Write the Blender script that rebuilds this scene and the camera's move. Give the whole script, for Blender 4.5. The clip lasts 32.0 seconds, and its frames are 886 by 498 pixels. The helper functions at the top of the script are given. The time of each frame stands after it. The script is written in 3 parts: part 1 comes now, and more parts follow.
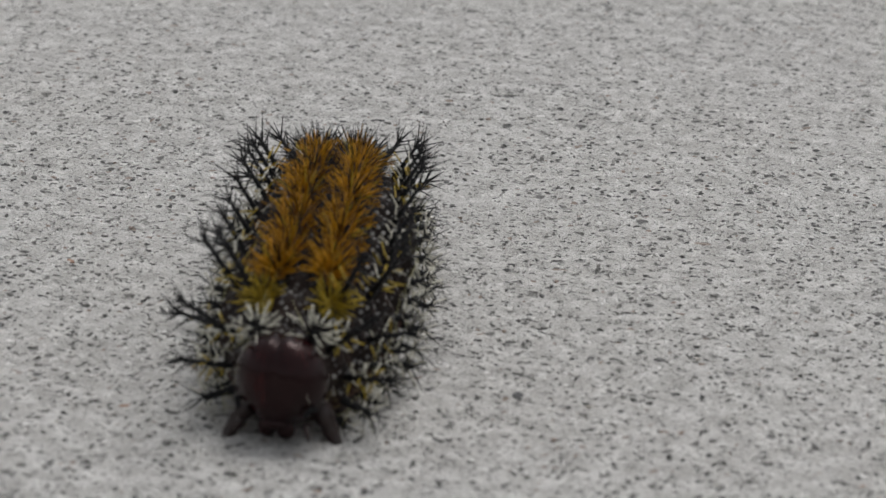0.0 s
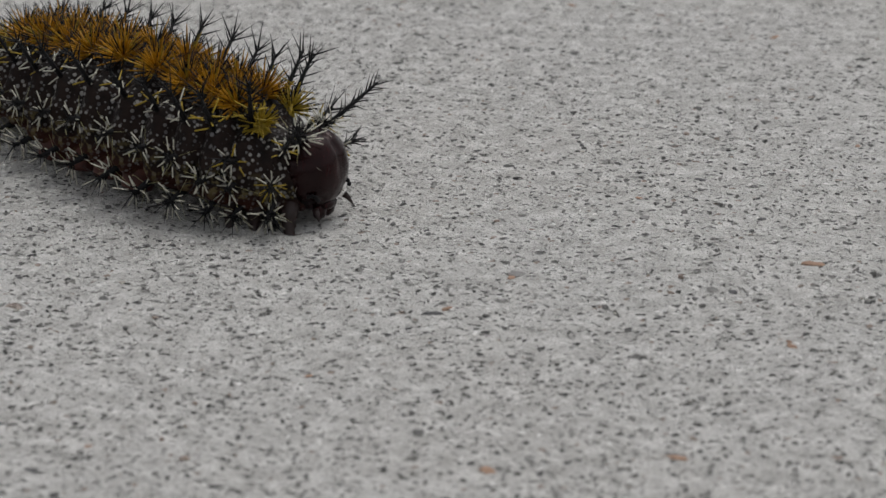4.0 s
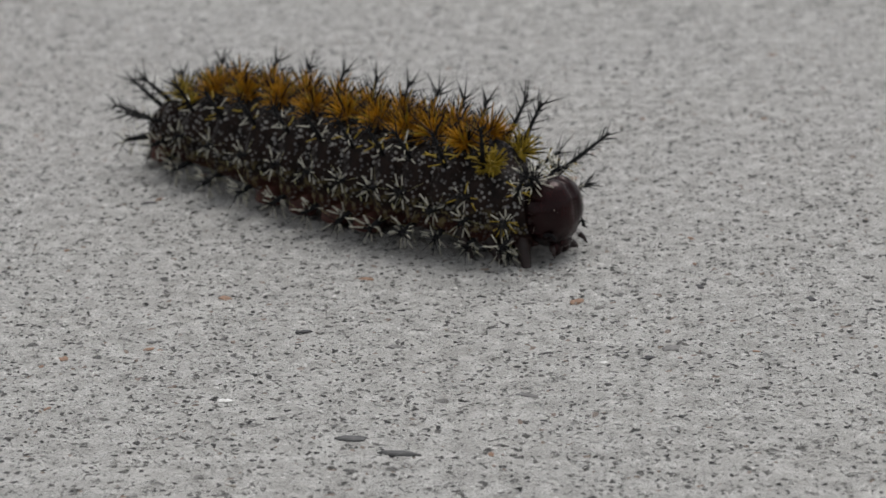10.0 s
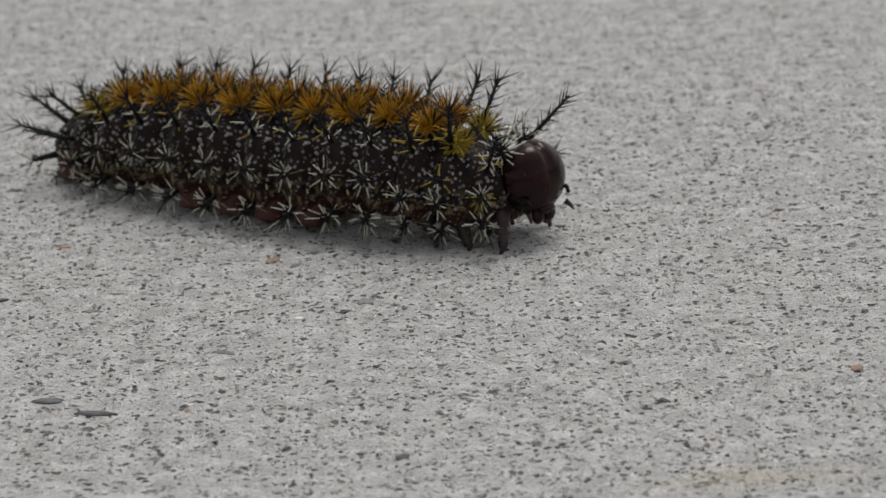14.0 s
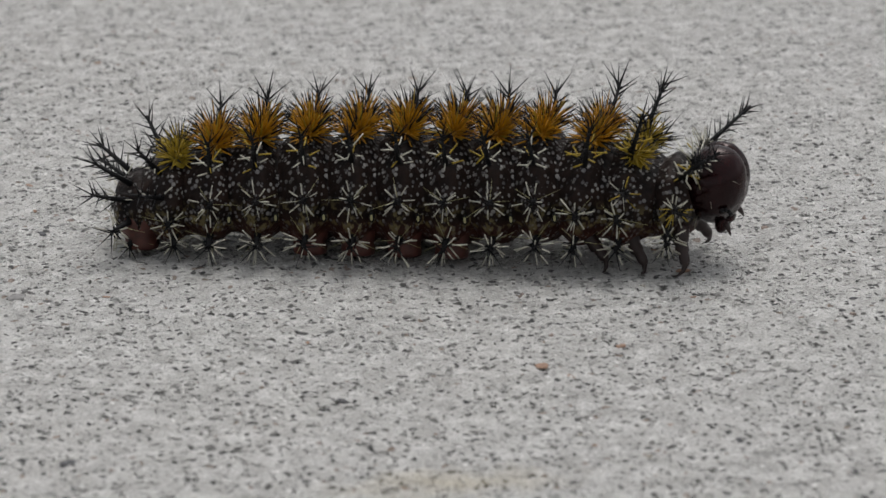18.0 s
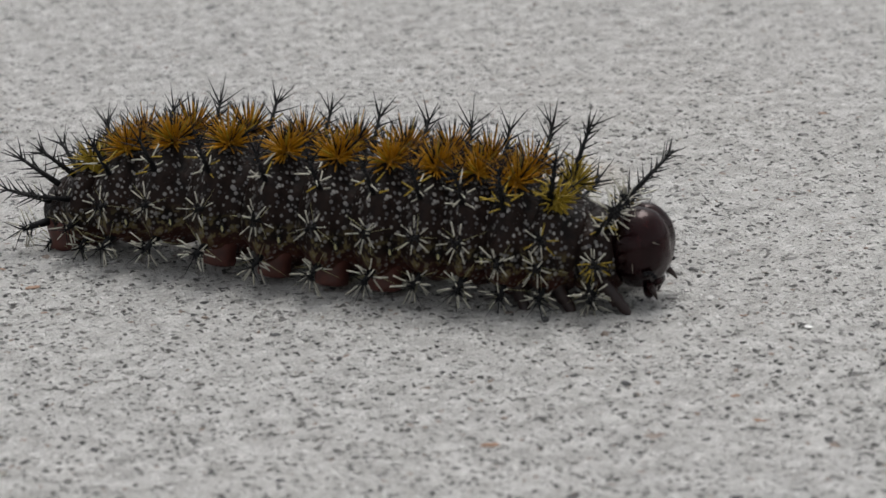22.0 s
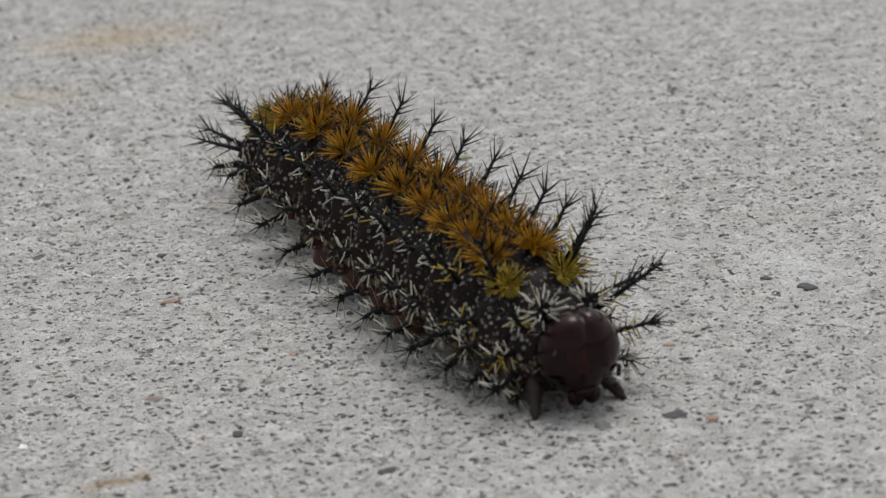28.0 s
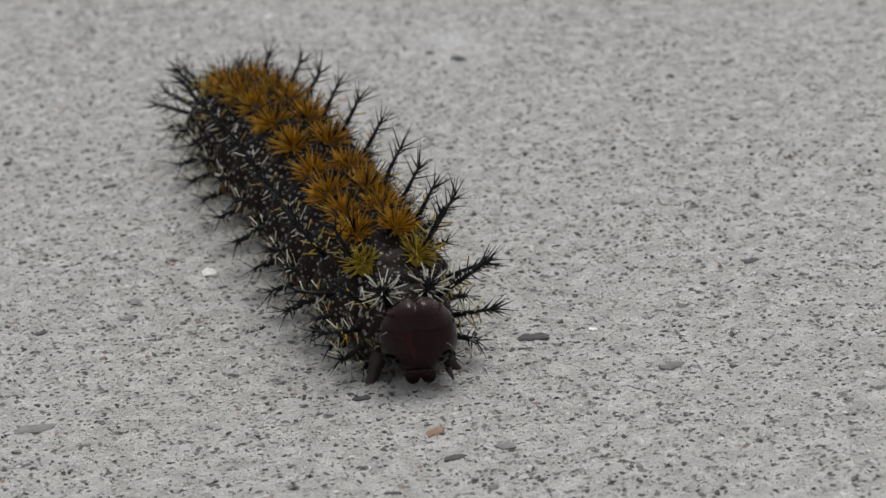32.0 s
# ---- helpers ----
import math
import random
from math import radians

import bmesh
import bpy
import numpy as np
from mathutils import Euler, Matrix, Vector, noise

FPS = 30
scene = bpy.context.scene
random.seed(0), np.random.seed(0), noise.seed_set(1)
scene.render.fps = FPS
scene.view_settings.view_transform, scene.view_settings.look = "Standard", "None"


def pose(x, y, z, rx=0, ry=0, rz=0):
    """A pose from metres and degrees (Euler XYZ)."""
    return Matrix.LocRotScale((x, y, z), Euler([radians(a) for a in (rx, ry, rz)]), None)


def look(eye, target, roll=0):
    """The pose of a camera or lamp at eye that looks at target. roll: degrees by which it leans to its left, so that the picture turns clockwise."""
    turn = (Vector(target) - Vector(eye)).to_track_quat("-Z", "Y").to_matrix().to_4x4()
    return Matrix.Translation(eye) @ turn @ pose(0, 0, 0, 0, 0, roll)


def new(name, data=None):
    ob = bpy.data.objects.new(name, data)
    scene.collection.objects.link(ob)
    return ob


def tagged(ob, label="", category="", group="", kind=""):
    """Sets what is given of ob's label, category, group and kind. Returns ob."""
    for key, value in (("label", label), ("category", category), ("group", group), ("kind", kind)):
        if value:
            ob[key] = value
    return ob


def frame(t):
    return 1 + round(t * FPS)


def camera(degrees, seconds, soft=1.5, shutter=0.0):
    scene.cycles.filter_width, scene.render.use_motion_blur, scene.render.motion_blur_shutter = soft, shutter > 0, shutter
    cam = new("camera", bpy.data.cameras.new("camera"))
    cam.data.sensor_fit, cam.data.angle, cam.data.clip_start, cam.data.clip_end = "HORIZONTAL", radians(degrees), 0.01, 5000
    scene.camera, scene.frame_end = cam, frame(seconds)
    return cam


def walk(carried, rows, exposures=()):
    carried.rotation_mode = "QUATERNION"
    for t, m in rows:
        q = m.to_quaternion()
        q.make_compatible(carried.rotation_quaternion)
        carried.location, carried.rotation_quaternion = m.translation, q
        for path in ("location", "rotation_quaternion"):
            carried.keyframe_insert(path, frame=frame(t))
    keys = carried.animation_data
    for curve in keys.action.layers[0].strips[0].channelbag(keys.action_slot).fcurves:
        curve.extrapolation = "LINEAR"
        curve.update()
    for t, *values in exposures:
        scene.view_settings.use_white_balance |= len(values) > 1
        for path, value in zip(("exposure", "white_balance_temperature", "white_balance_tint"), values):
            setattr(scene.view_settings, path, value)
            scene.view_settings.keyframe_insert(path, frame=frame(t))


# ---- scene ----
cam = camera(14.0, 32.0, soft=1.5)
cam.data.dof.use_dof = True
cam.data.dof.focus_distance = 0.257
cam.data.dof.aperture_fstop = 102.0
walk(cam, [
    (0.0, look((-0.0179, 0.0177, 0.0787), (-0.0896, 0.2395, 0), 2.06)),
    (0.5, look((-0.0161, 0.0216, 0.0775), (-0.0834, 0.2514, 0), 1.57)),
    (1.0, look((-0.0153, 0.0227, 0.0761), (-0.0767, 0.2570, 0), 0.98)),
    (1.5, look((-0.0133, 0.0208, 0.0760), (-0.0728, 0.2387, 0), 0.77)),
    (2.0, look((-0.0020, -0.0026, 0.0780), (-0.0605, 0.2126, 0), 1.02)),
    (2.5, look((0.0034, -0.0192, 0.0813), (-0.0598, 0.2061, 0), 0.68)),
    (3.0, look((0.0074, -0.0351, 0.0848), (-0.0566, 0.1989, 0), 0.48)),
    (3.5, look((0.0128, -0.0399, 0.0832), (-0.0481, 0.1938, 0), 0.32)),
    (4.0, look((0.0163, -0.0442, 0.0797), (-0.0384, 0.1825, 0), -0.45)),
    (4.5, look((0.0171, -0.0458, 0.0792), (-0.0339, 0.1859, 0), -0.52)),
    (6.5, look((-0.0027, -0.0535, 0.0865), (-0.0324, 0.2028, 0), -1.15)),
    (6.8, look((0.0012, -0.0621, 0.0838), (-0.0265, 0.1899, 0), -1.41)),
    (7.0, look((-0.0000, -0.0664, 0.0859), (-0.0268, 0.1853, 0), -1.38)),
    (7.5, look((0.0028, -0.0833, 0.0885), (-0.0234, 0.1736, 0), -1.22)),
    (7.7, look((0.0048, -0.1087, 0.0992), (-0.0240, 0.1788, 0), -1.03)),
    (7.8, look((0.0097, -0.1081, 0.0950), (-0.0210, 0.1651, 0), -1.72)),
    (7.9, look((0.0087, -0.1082, 0.0944), (-0.0189, 0.1566, 0), -1.81)),
    (8.0, look((0.0081, -0.1084, 0.0939), (-0.0195, 0.1606, 0), -1.96)),
    (8.5, look((0.0095, -0.1104, 0.0852), (-0.0148, 0.1389, 0), -2.36)),
    (8.8, look((0.0070, -0.1133, 0.0836), (-0.0171, 0.1344, 0), -1.85)),
    (9.0, look((0.0089, -0.1136, 0.0846), (-0.0133, 0.1448, 0), -1.73)),
    (9.5, look((0.0097, -0.1146, 0.0864), (-0.0131, 0.1510, 0), -1.86)),
    (10.0, look((0.0089, -0.1143, 0.0858), (-0.0108, 0.1561, 0), -2.06)),
    (10.5, look((0.0103, -0.1129, 0.0859), (-0.0095, 0.1517, 0), -2.52)),
    (11.0, look((0.0110, -0.1155, 0.0854), (-0.0066, 0.1519, 0), -2.64)),
    (11.5, look((0.0121, -0.1164, 0.0844), (-0.0034, 0.1496, 0), -2.48)),
    (12.0, look((0.0124, -0.1165, 0.0848), (0.0004, 0.1524, 0), -2.51)),
    (12.5, look((0.0129, -0.1160, 0.0849), (0.0064, 0.1499, 0), -2.66)),
    (13.0, look((0.0115, -0.1150, 0.0839), (0.0104, 0.1423, 0), -2.62)),
    (13.5, look((0.0115, -0.1161, 0.0833), (0.0127, 0.1396, 0), -2.64)),
    (14.0, look((0.0126, -0.1171, 0.0835), (0.0130, 0.1433, 0), -2.90)),
    (14.5, look((0.0128, -0.1175, 0.0836), (0.0148, 0.1459, 0), -3.08)),
    (15.0, look((0.0135, -0.1158, 0.0826), (0.0189, 0.1410, 0), -3.09)),
    (15.5, look((0.0142, -0.1159, 0.0824), (0.0235, 0.1387, 0), -3.16)),
    (17.5, look((0.0060, -0.1047, 0.0800), (0.0346, 0.1394, 0), -0.81)),
    (18.0, look((0.0064, -0.1037, 0.0792), (0.0374, 0.1375, 0), -0.68)),
    (18.5, look((0.0059, -0.1018, 0.0791), (0.0421, 0.1332, 0), -0.31)),
    (19.0, look((0.0070, -0.1006, 0.0778), (0.0479, 0.1312, 0), -0.08)),
    (19.5, look((0.0082, -0.1020, 0.0783), (0.0538, 0.1354, 0), -0.79)),
    (20.0, look((0.0103, -0.1051, 0.0785), (0.0636, 0.1395, 0), -1.07)),
    (20.5, look((0.0107, -0.1037, 0.0773), (0.0712, 0.1391, 0), -1.12)),
    (21.0, look((0.0098, -0.1019, 0.0771), (0.0731, 0.1347, 0), -0.77)),
    (21.5, look((0.0100, -0.1025, 0.0767), (0.0760, 0.1321, 0), -1.26)),
    (22.0, look((0.0101, -0.1035, 0.0765), (0.0820, 0.1274, 0), -1.61)),
    (22.5, look((0.0100, -0.1047, 0.0774), (0.0856, 0.1235, 0), -1.87)),
    (23.0, look((0.0089, -0.1055, 0.0777), (0.0913, 0.1239, 0), -1.68)),
    (23.5, look((0.0185, -0.1119, 0.0763), (0.0921, 0.1074, 0), -2.53)),
    (23.6, look((0.0216, -0.1137, 0.0765), (0.0928, 0.1060, 0), -2.37)),
    (24.0, look((0.0329, -0.1307, 0.0797), (0.1060, 0.0919, 0), -1.90)),
    (24.5, look((0.0397, -0.1557, 0.0828), (0.1029, 0.0752, 0), -2.36)),
    (25.0, look((0.0457, -0.1698, 0.0850), (0.0983, 0.0616, 0), -1.90)),
    (25.5, look((0.0446, -0.1737, 0.0848), (0.0938, 0.0558, 0), -1.02)),
    (27.5, look((0.0441, -0.1766, 0.0820), (0.1044, 0.0627, 0), -3.89)),
    (28.0, look((0.0438, -0.1765, 0.0821), (0.1028, 0.0683, 0), -3.65)),
    (28.5, look((0.0433, -0.1764, 0.0824), (0.1042, 0.0686, 0), -3.10)),
    (29.0, look((0.0388, -0.1894, 0.0854), (0.1008, 0.0634, 0), -3.50)),
    (29.5, look((0.0474, -0.2110, 0.0891), (0.1074, 0.0461, 0), -3.82)),
    (30.0, look((0.0483, -0.2233, 0.0907), (0.1066, 0.0332, 0), -4.50)),
    (30.5, look((0.0520, -0.2297, 0.0890), (0.1082, 0.0177, 0), -4.80)),
    (31.0, look((0.0551, -0.2369, 0.0923), (0.1114, 0.0117, 0), -4.35)),
    (31.5, look((0.0564, -0.2489, 0.0944), (0.1110, 0.0041, 0), -4.10)),
    (32.0, look((0.0538, -0.2594, 0.0963), (0.1106, 0.0001, 0), -4.31)),
], exposures=[(0.0, -0.21), (1.0, -0.36), (2.0, -0.26), (4.0, -0.34), (4.5, -0.29), (7.0, -0.13), (8.0, -0.35), (9.0, -0.40), (10.0, -0.31), (12.0, -0.25), (15.0, -0.23), (18.0, -0.12), (19.0, -0.09), (20.0, -0.03), (21.0, -0.03), (22.0, -0.05), (23.3, 0.0), (24.2, -0.31), (25.5, -0.37), (27.5, -0.13), (28.0, -0.11), (30.0, -0.11), (31.0, -0.21), (32.0, -0.21)])

# ---- light: an even, overcast sky ----
world = bpy.data.worlds.new("overcast_sky")
scene.world = world
world.use_nodes = True
wn, wl = world.node_tree.nodes, world.node_tree.links
sky = wn.new("ShaderNodeTexSky")
sky.sky_type, sky.sun_disc = "NISHITA", False
sky.sun_elevation, sky.sun_rotation = radians(71), radians(27)
sky.dust_density, sky.air_density = 4.0, 1.0
grey = wn.new("ShaderNodeHueSaturation")
grey.inputs["Saturation"].default_value = 0.15
wl.new(sky.outputs["Color"], grey.inputs["Color"])
wl.new(grey.outputs["Color"], wn["Background"].inputs["Color"])
wn["Background"].inputs["Strength"].default_value = 0.152
sun = new("sun", bpy.data.lights.new("sun", "SUN"))
sun.data.energy, sun.data.angle, sun.data.color = 0.78, radians(24), (1.0, 0.97, 0.93)
sun.matrix_world = look((0, 0, 2), (-0.18, -0.36, 0.8))


# ---- materials ----
def shader(name, rough=0.5, **inputs):
    m = bpy.data.materials.new(name)
    m.use_nodes = True
    n, l = m.node_tree.nodes, m.node_tree.links
    b = n["Principled BSDF"]
    b.inputs["Roughness"].default_value = rough
    for key, value in inputs.items():
        b.inputs[key.replace("_", " ")].default_value = value
    return m, n, l, b


def ramp(n, l, src, stops, mode="LINEAR"):
    r = n.new("ShaderNodeValToRGB")
    r.color_ramp.interpolation = mode
    while len(r.color_ramp.elements) < len(stops):
        r.color_ramp.elements.new(0.5)
    for e, (p, c) in zip(r.color_ramp.elements, stops):
        e.position, e.color = p, (c if len(c) == 4 else (*c, 1))
    l.new(src, r.inputs[0])
    return r.outputs["Color"]


def mix(n, l, fac, a, b, blend="MIX"):
    x = n.new("ShaderNodeMix")
    x.data_type, x.blend_type = "RGBA", blend
    for sock, v in ((x.inputs[0], fac), (x.inputs[6], a), (x.inputs[7], b)):
        if isinstance(v, (int, float)):
            sock.default_value = v
        elif isinstance(v, tuple):
            sock.default_value = (*v, 1)
        else:
            l.new(v, sock)
    return x.outputs[2]


def noise_tex(n, l, vec, scale, detail=3.0, rough=0.6, colour=False):
    t = n.new("ShaderNodeTexNoise")
    t.inputs["Scale"].default_value, t.inputs["Detail"].default_value, t.inputs["Roughness"].default_value = scale, detail, rough
    l.new(vec, t.inputs["Vector"])
    return t.outputs["Color" if colour else "Fac"]


def cells(n, l, vec, scale, feature="F1", rand=1.0, dims="3D"):
    t = n.new("ShaderNodeTexVoronoi")
    t.feature, t.voronoi_dimensions = feature, dims
    t.inputs["Scale"].default_value, t.inputs["Randomness"].default_value = scale, rand
    l.new(vec, t.inputs["Vector"])
    return t


def calc(n, l, op, a, b=0.0, clamp=False):
    x = n.new("ShaderNodeMath")
    x.operation, x.use_clamp = op, clamp
    for sock, v in zip(x.inputs, (a, b)):
        if isinstance(v, (int, float)):
            sock.default_value = v
        else:
            l.new(v, sock)
    return x.outputs[0]


def bump(n, l, b, height, strength, distance):
    x = n.new("ShaderNodeBump")
    x.inputs["Strength"].default_value, x.inputs["Distance"].default_value = strength, distance
    l.new(height, x.inputs["Height"])
    l.new(x.outputs[0], b.inputs["Normal"])


# stains: x, y and size in mm, across and along, strength, colour
STAINS = [(91.0, 141.2, 10.9, 7.93, 0.4, (0.56, 0.42, 0.22)), (80.0, 124.7, 9.12, 5.07, 0.3, (0.55, 0.47, 0.28)), (72.1, 32.1, 1.98, 1.76, 0.75, (0.34, 0.24, 0.13)), (148.6, 171.2, 7.56, 6.72, 0.35, (0.54, 0.43, 0.25)), (32.2, 93.2, 8.92, 2.9, 0.3, (0.55, 0.46, 0.27)), (98.7, 15.2, 2.45, 1.56, 0.55, (0.44, 0.31, 0.18)), (124.8, 54.9, 4.62, 9.25, 0.55, (0.74, 0.74, 0.74)), (117.9, 64.3, 3.02, 7.04, 0.35, (0.72, 0.72, 0.72))]


def concrete():
    m, n, l, b = shader("concrete", 0.92, Specular_IOR_Level=0.2)
    co = n.new("ShaderNodeTexCoord").outputs["Object"]

    def warped(scale, amount):
        warp = n.new("ShaderNodeVectorMath")
        warp.operation = "MULTIPLY_ADD"
        l.new(noise_tex(n, l, co, scale, 2, 0.6, True), warp.inputs[0])
        warp.inputs[1].default_value = (amount, amount, 0.0)
        l.new(co, warp.inputs[2])
        return warp.outputs[0]

    broad = noise_tex(n, l, co, 22, 3, 0.55)
    mid = noise_tex(n, l, co, 160, 4, 0.65)
    fine = noise_tex(n, l, co, 3300, 3, 0.8)
    base = ramp(n, l, broad, [(0.3, (0.48, 0.455, 0.415)), (0.48, (0.59, 0.58, 0.555)), (0.6, (0.53, 0.525, 0.51)), (0.75, (0.62, 0.615, 0.605))])
    base = mix(n, l, 0.42, base, ramp(n, l, mid, [(0.32, (0.37, 0.36, 0.34)), (0.5, (0.56, 0.55, 0.53)), (0.64, (0.72, 0.71, 0.69))]))
    base = mix(n, l, 0.55, base, ramp(n, l, fine, [(0.36, (0.32, 0.315, 0.305)), (0.5, (0.57, 0.563, 0.545)), (0.63, (0.82, 0.81, 0.79))]))
    base = mix(n, l, 0.4, base, ramp(n, l, noise_tex(n, l, co, 520, 2, 0.5), [(0.34, (0.36, 0.352, 0.335)), (0.5, (0.55, 0.543, 0.525)), (0.66, (0.78, 0.77, 0.75))]))
    height = calc(n, l, "MULTIPLY", fine, 1.0)
    # ragged pits and hollows, with the shade at their bottom put into the colour
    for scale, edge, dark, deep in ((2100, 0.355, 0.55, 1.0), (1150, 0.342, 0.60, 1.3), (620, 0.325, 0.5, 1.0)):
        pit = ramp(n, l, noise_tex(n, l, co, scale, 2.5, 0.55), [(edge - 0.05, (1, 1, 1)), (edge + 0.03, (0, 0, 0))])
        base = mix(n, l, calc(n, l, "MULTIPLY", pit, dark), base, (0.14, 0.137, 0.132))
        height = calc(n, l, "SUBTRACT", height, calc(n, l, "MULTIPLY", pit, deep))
    # sand grains: dark, grey, rusty and pale
    for size, share, reach, least, dark, wobble in ((0.0006, 0.40, 0.26, 0.14, 0.85, 0.0008), (0.0011, 0.25, 0.20, 0.08, 0.85, 0.0015), (0.0026, 0.14, 0.15, 0.05, 0.75, 0.002)):
        v = cells(n, l, warped(0.9 / size, wobble), 1 / size, dims="2D")
        sep = n.new("ShaderNodeSeparateColor")
        l.new(v.outputs["Color"], sep.inputs[0])
        chosen = calc(n, l, "LESS_THAN", sep.outputs[0], share)
        own = calc(n, l, "MULTIPLY", sep.outputs[1], reach)
        core = calc(n, l, "SUBTRACT", calc(n, l, "ADD", own, least), v.outputs["Distance"])
        spot = calc(n, l, "MULTIPLY", core, 14.0, True)
        spot = calc(n, l, "MULTIPLY", spot, chosen)
        tone = ramp(n, l, sep.outputs[2], [(0.0, (0.05, 0.05, 0.052)), (0.25, (0.10, 0.098, 0.095)), (0.48, (0.19, 0.185, 0.178)), (0.70, (0.32, 0.25, 0.21)), (0.77, (0.80, 0.79, 0.77)), (0.92, (0.33, 0.325, 0.31))], "CONSTANT")
        base = mix(n, l, calc(n, l, "MULTIPLY", spot, dark), base, tone)
        height = calc(n, l, "SUBTRACT", height, calc(n, l, "MULTIPLY", spot, 0.4))
    ragged = warped(300, 0.006)
    for x, y, w, h, strength, colour in STAINS:
        q = n.new("ShaderNodeVectorMath")
        q.operation = "MULTIPLY_ADD"
        l.new(ragged, q.inputs[0])
        q.inputs[1].default_value = (1000 / w, 1000 / h, 0)
        q.inputs[2].default_value = (-x / w - 3 / w, -y / h - 3 / h, 0)
        far = n.new("ShaderNodeVectorMath")
        far.operation = "LENGTH"
        l.new(q.outputs[0], far.inputs[0])
        amount = calc(n, l, "MULTIPLY", calc(n, l, "SUBTRACT", 1.0, far.outputs["Value"], True), strength * 1.6, True)
        base = mix(n, l, calc(n, l, "MULTIPLY", amount, calc(n, l, "ADD", mid, 0.25)), base, colour)
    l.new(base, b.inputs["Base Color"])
    bump(n, l, b, height, 1.0, 0.00040)
    return m


def one_stone(name, colour):
    m, n, l, b = shader(name, 0.75)
    co = n.new("ShaderNodeTexCoord").outputs["Object"]
    lift = n.new("ShaderNodeObjectInfo").outputs["Random"]
    c = mix(n, l, lift, tuple(v * 0.75 for v in colour), tuple(min(1, v * 1.3) for v in colour))
    c = mix(n, l, 0.4, c, ramp(n, l, noise_tex(n, l, co, 4, 3), [(0.35, tuple(v * 0.5 for v in colour)), (0.65, tuple(min(1, v * 1.5) for v in colour))]))
    l.new(c, b.inputs["Base Color"])
    return m


def grain_stone():
    m, n, l, b = shader("grain_stone", 0.8)
    g = n.new("ShaderNodeNewGeometry")
    c = ramp(n, l, g.outputs["Random Per Island"], [(0.0, (0.075, 0.075, 0.078)), (0.3, (0.13, 0.128, 0.125)), (0.55, (0.22, 0.215, 0.205)), (0.72, (0.36, 0.35, 0.34)), (0.84, (0.30, 0.21, 0.16)), (0.90, (0.66, 0.65, 0.63)), (0.96, (0.45, 0.42, 0.36))], "CONSTANT")
    co = n.new("ShaderNodeTexCoord").outputs["Object"]
    c = mix(n, l, 0.35, c, ramp(n, l, noise_tex(n, l, co, 3000, 2), [(0.35, (0.05, 0.05, 0.05)), (0.65, (0.5, 0.49, 0.47))]))
    l.new(c, b.inputs["Base Color"])
    return m


def plain(name, colour, rough, rough2=None, amount=0.35, scale=1500, **inputs):
    m, n, l, b = shader(name, rough, **inputs)
    co = n.new("ShaderNodeTexCoord").outputs["Object"]
    f = noise_tex(n, l, co, scale, 3)
    lo, hi = tuple(c * (1 - amount) for c in colour), tuple(min(1, c * (1 + amount)) for c in colour)
    l.new(ramp(n, l, f, [(0.3, lo), (0.7, hi)]), b.inputs["Base Color"])
    if rough2 is not None:
        l.new(ramp(n, l, f, [(0.3, (rough,) * 3), (0.7, (rough2,) * 3)]), b.inputs["Roughness"])
    return m


def skin():
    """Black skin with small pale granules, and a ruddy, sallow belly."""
    m, n, l, b = shader("caterpillar_skin", 0.55, Specular_IOR_Level=0.12)
    co = n.new("ShaderNodeTexCoord").outputs["Object"]
    v = cells(n, l, co, 2650, rand=0.9)
    sep = n.new("ShaderNodeSeparateColor")
    l.new(v.outputs["Color"], sep.inputs[0])
    size = calc(n, l, "ADD", calc(n, l, "MULTIPLY", sep.outputs[1], 0.26), 0.25)
    dot = calc(n, l, "MULTIPLY", calc(n, l, "SUBTRACT", size, v.outputs["Distance"]), 9.0, True)
    dot = calc(n, l, "MULTIPLY", dot, calc(n, l, "LESS_THAN", sep.outputs[0], 0.92))
    blot = noise_tex(n, l, co, 700, 3)
    dot = calc(n, l, "MULTIPLY", dot, ramp(n, l, noise_tex(n, l, co, 420, 2), [(0.34, (0.15,) * 3), (0.52, (1, 1, 1))]))
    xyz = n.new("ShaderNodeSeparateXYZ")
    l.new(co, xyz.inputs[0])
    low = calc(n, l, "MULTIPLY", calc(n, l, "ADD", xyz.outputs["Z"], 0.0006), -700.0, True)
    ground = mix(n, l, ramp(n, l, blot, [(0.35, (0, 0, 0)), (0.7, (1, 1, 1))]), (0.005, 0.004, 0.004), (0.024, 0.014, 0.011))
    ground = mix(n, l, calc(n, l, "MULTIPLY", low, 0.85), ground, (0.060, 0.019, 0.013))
    side = calc(n, l, "MULTIPLY", calc(n, l, "SUBTRACT", 0.0015, calc(n, l, "ABSOLUTE", calc(n, l, "ADD", xyz.outputs["Z"], 0.0008))), 1000.0, True)
    sallow = calc(n, l, "MULTIPLY", side, ramp(n, l, noise_tex(n, l, co, 1500, 2), [(0.52, (0, 0, 0)), (0.60, (1, 1, 1))]))
    ground = mix(n, l, calc(n, l, "MULTIPLY", sallow, 0.55), ground, (0.20, 0.165, 0.075))
    tint = mix(n, l, sep.outputs[2], (0.14, 0.135, 0.14), (0.34, 0.33, 0.31))
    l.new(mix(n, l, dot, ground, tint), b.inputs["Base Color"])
    bump(n, l, b, calc(n, l, "ADD", dot, calc(n, l, "MULTIPLY", blot, 1.5)), 0.9, 0.0002)
    return m


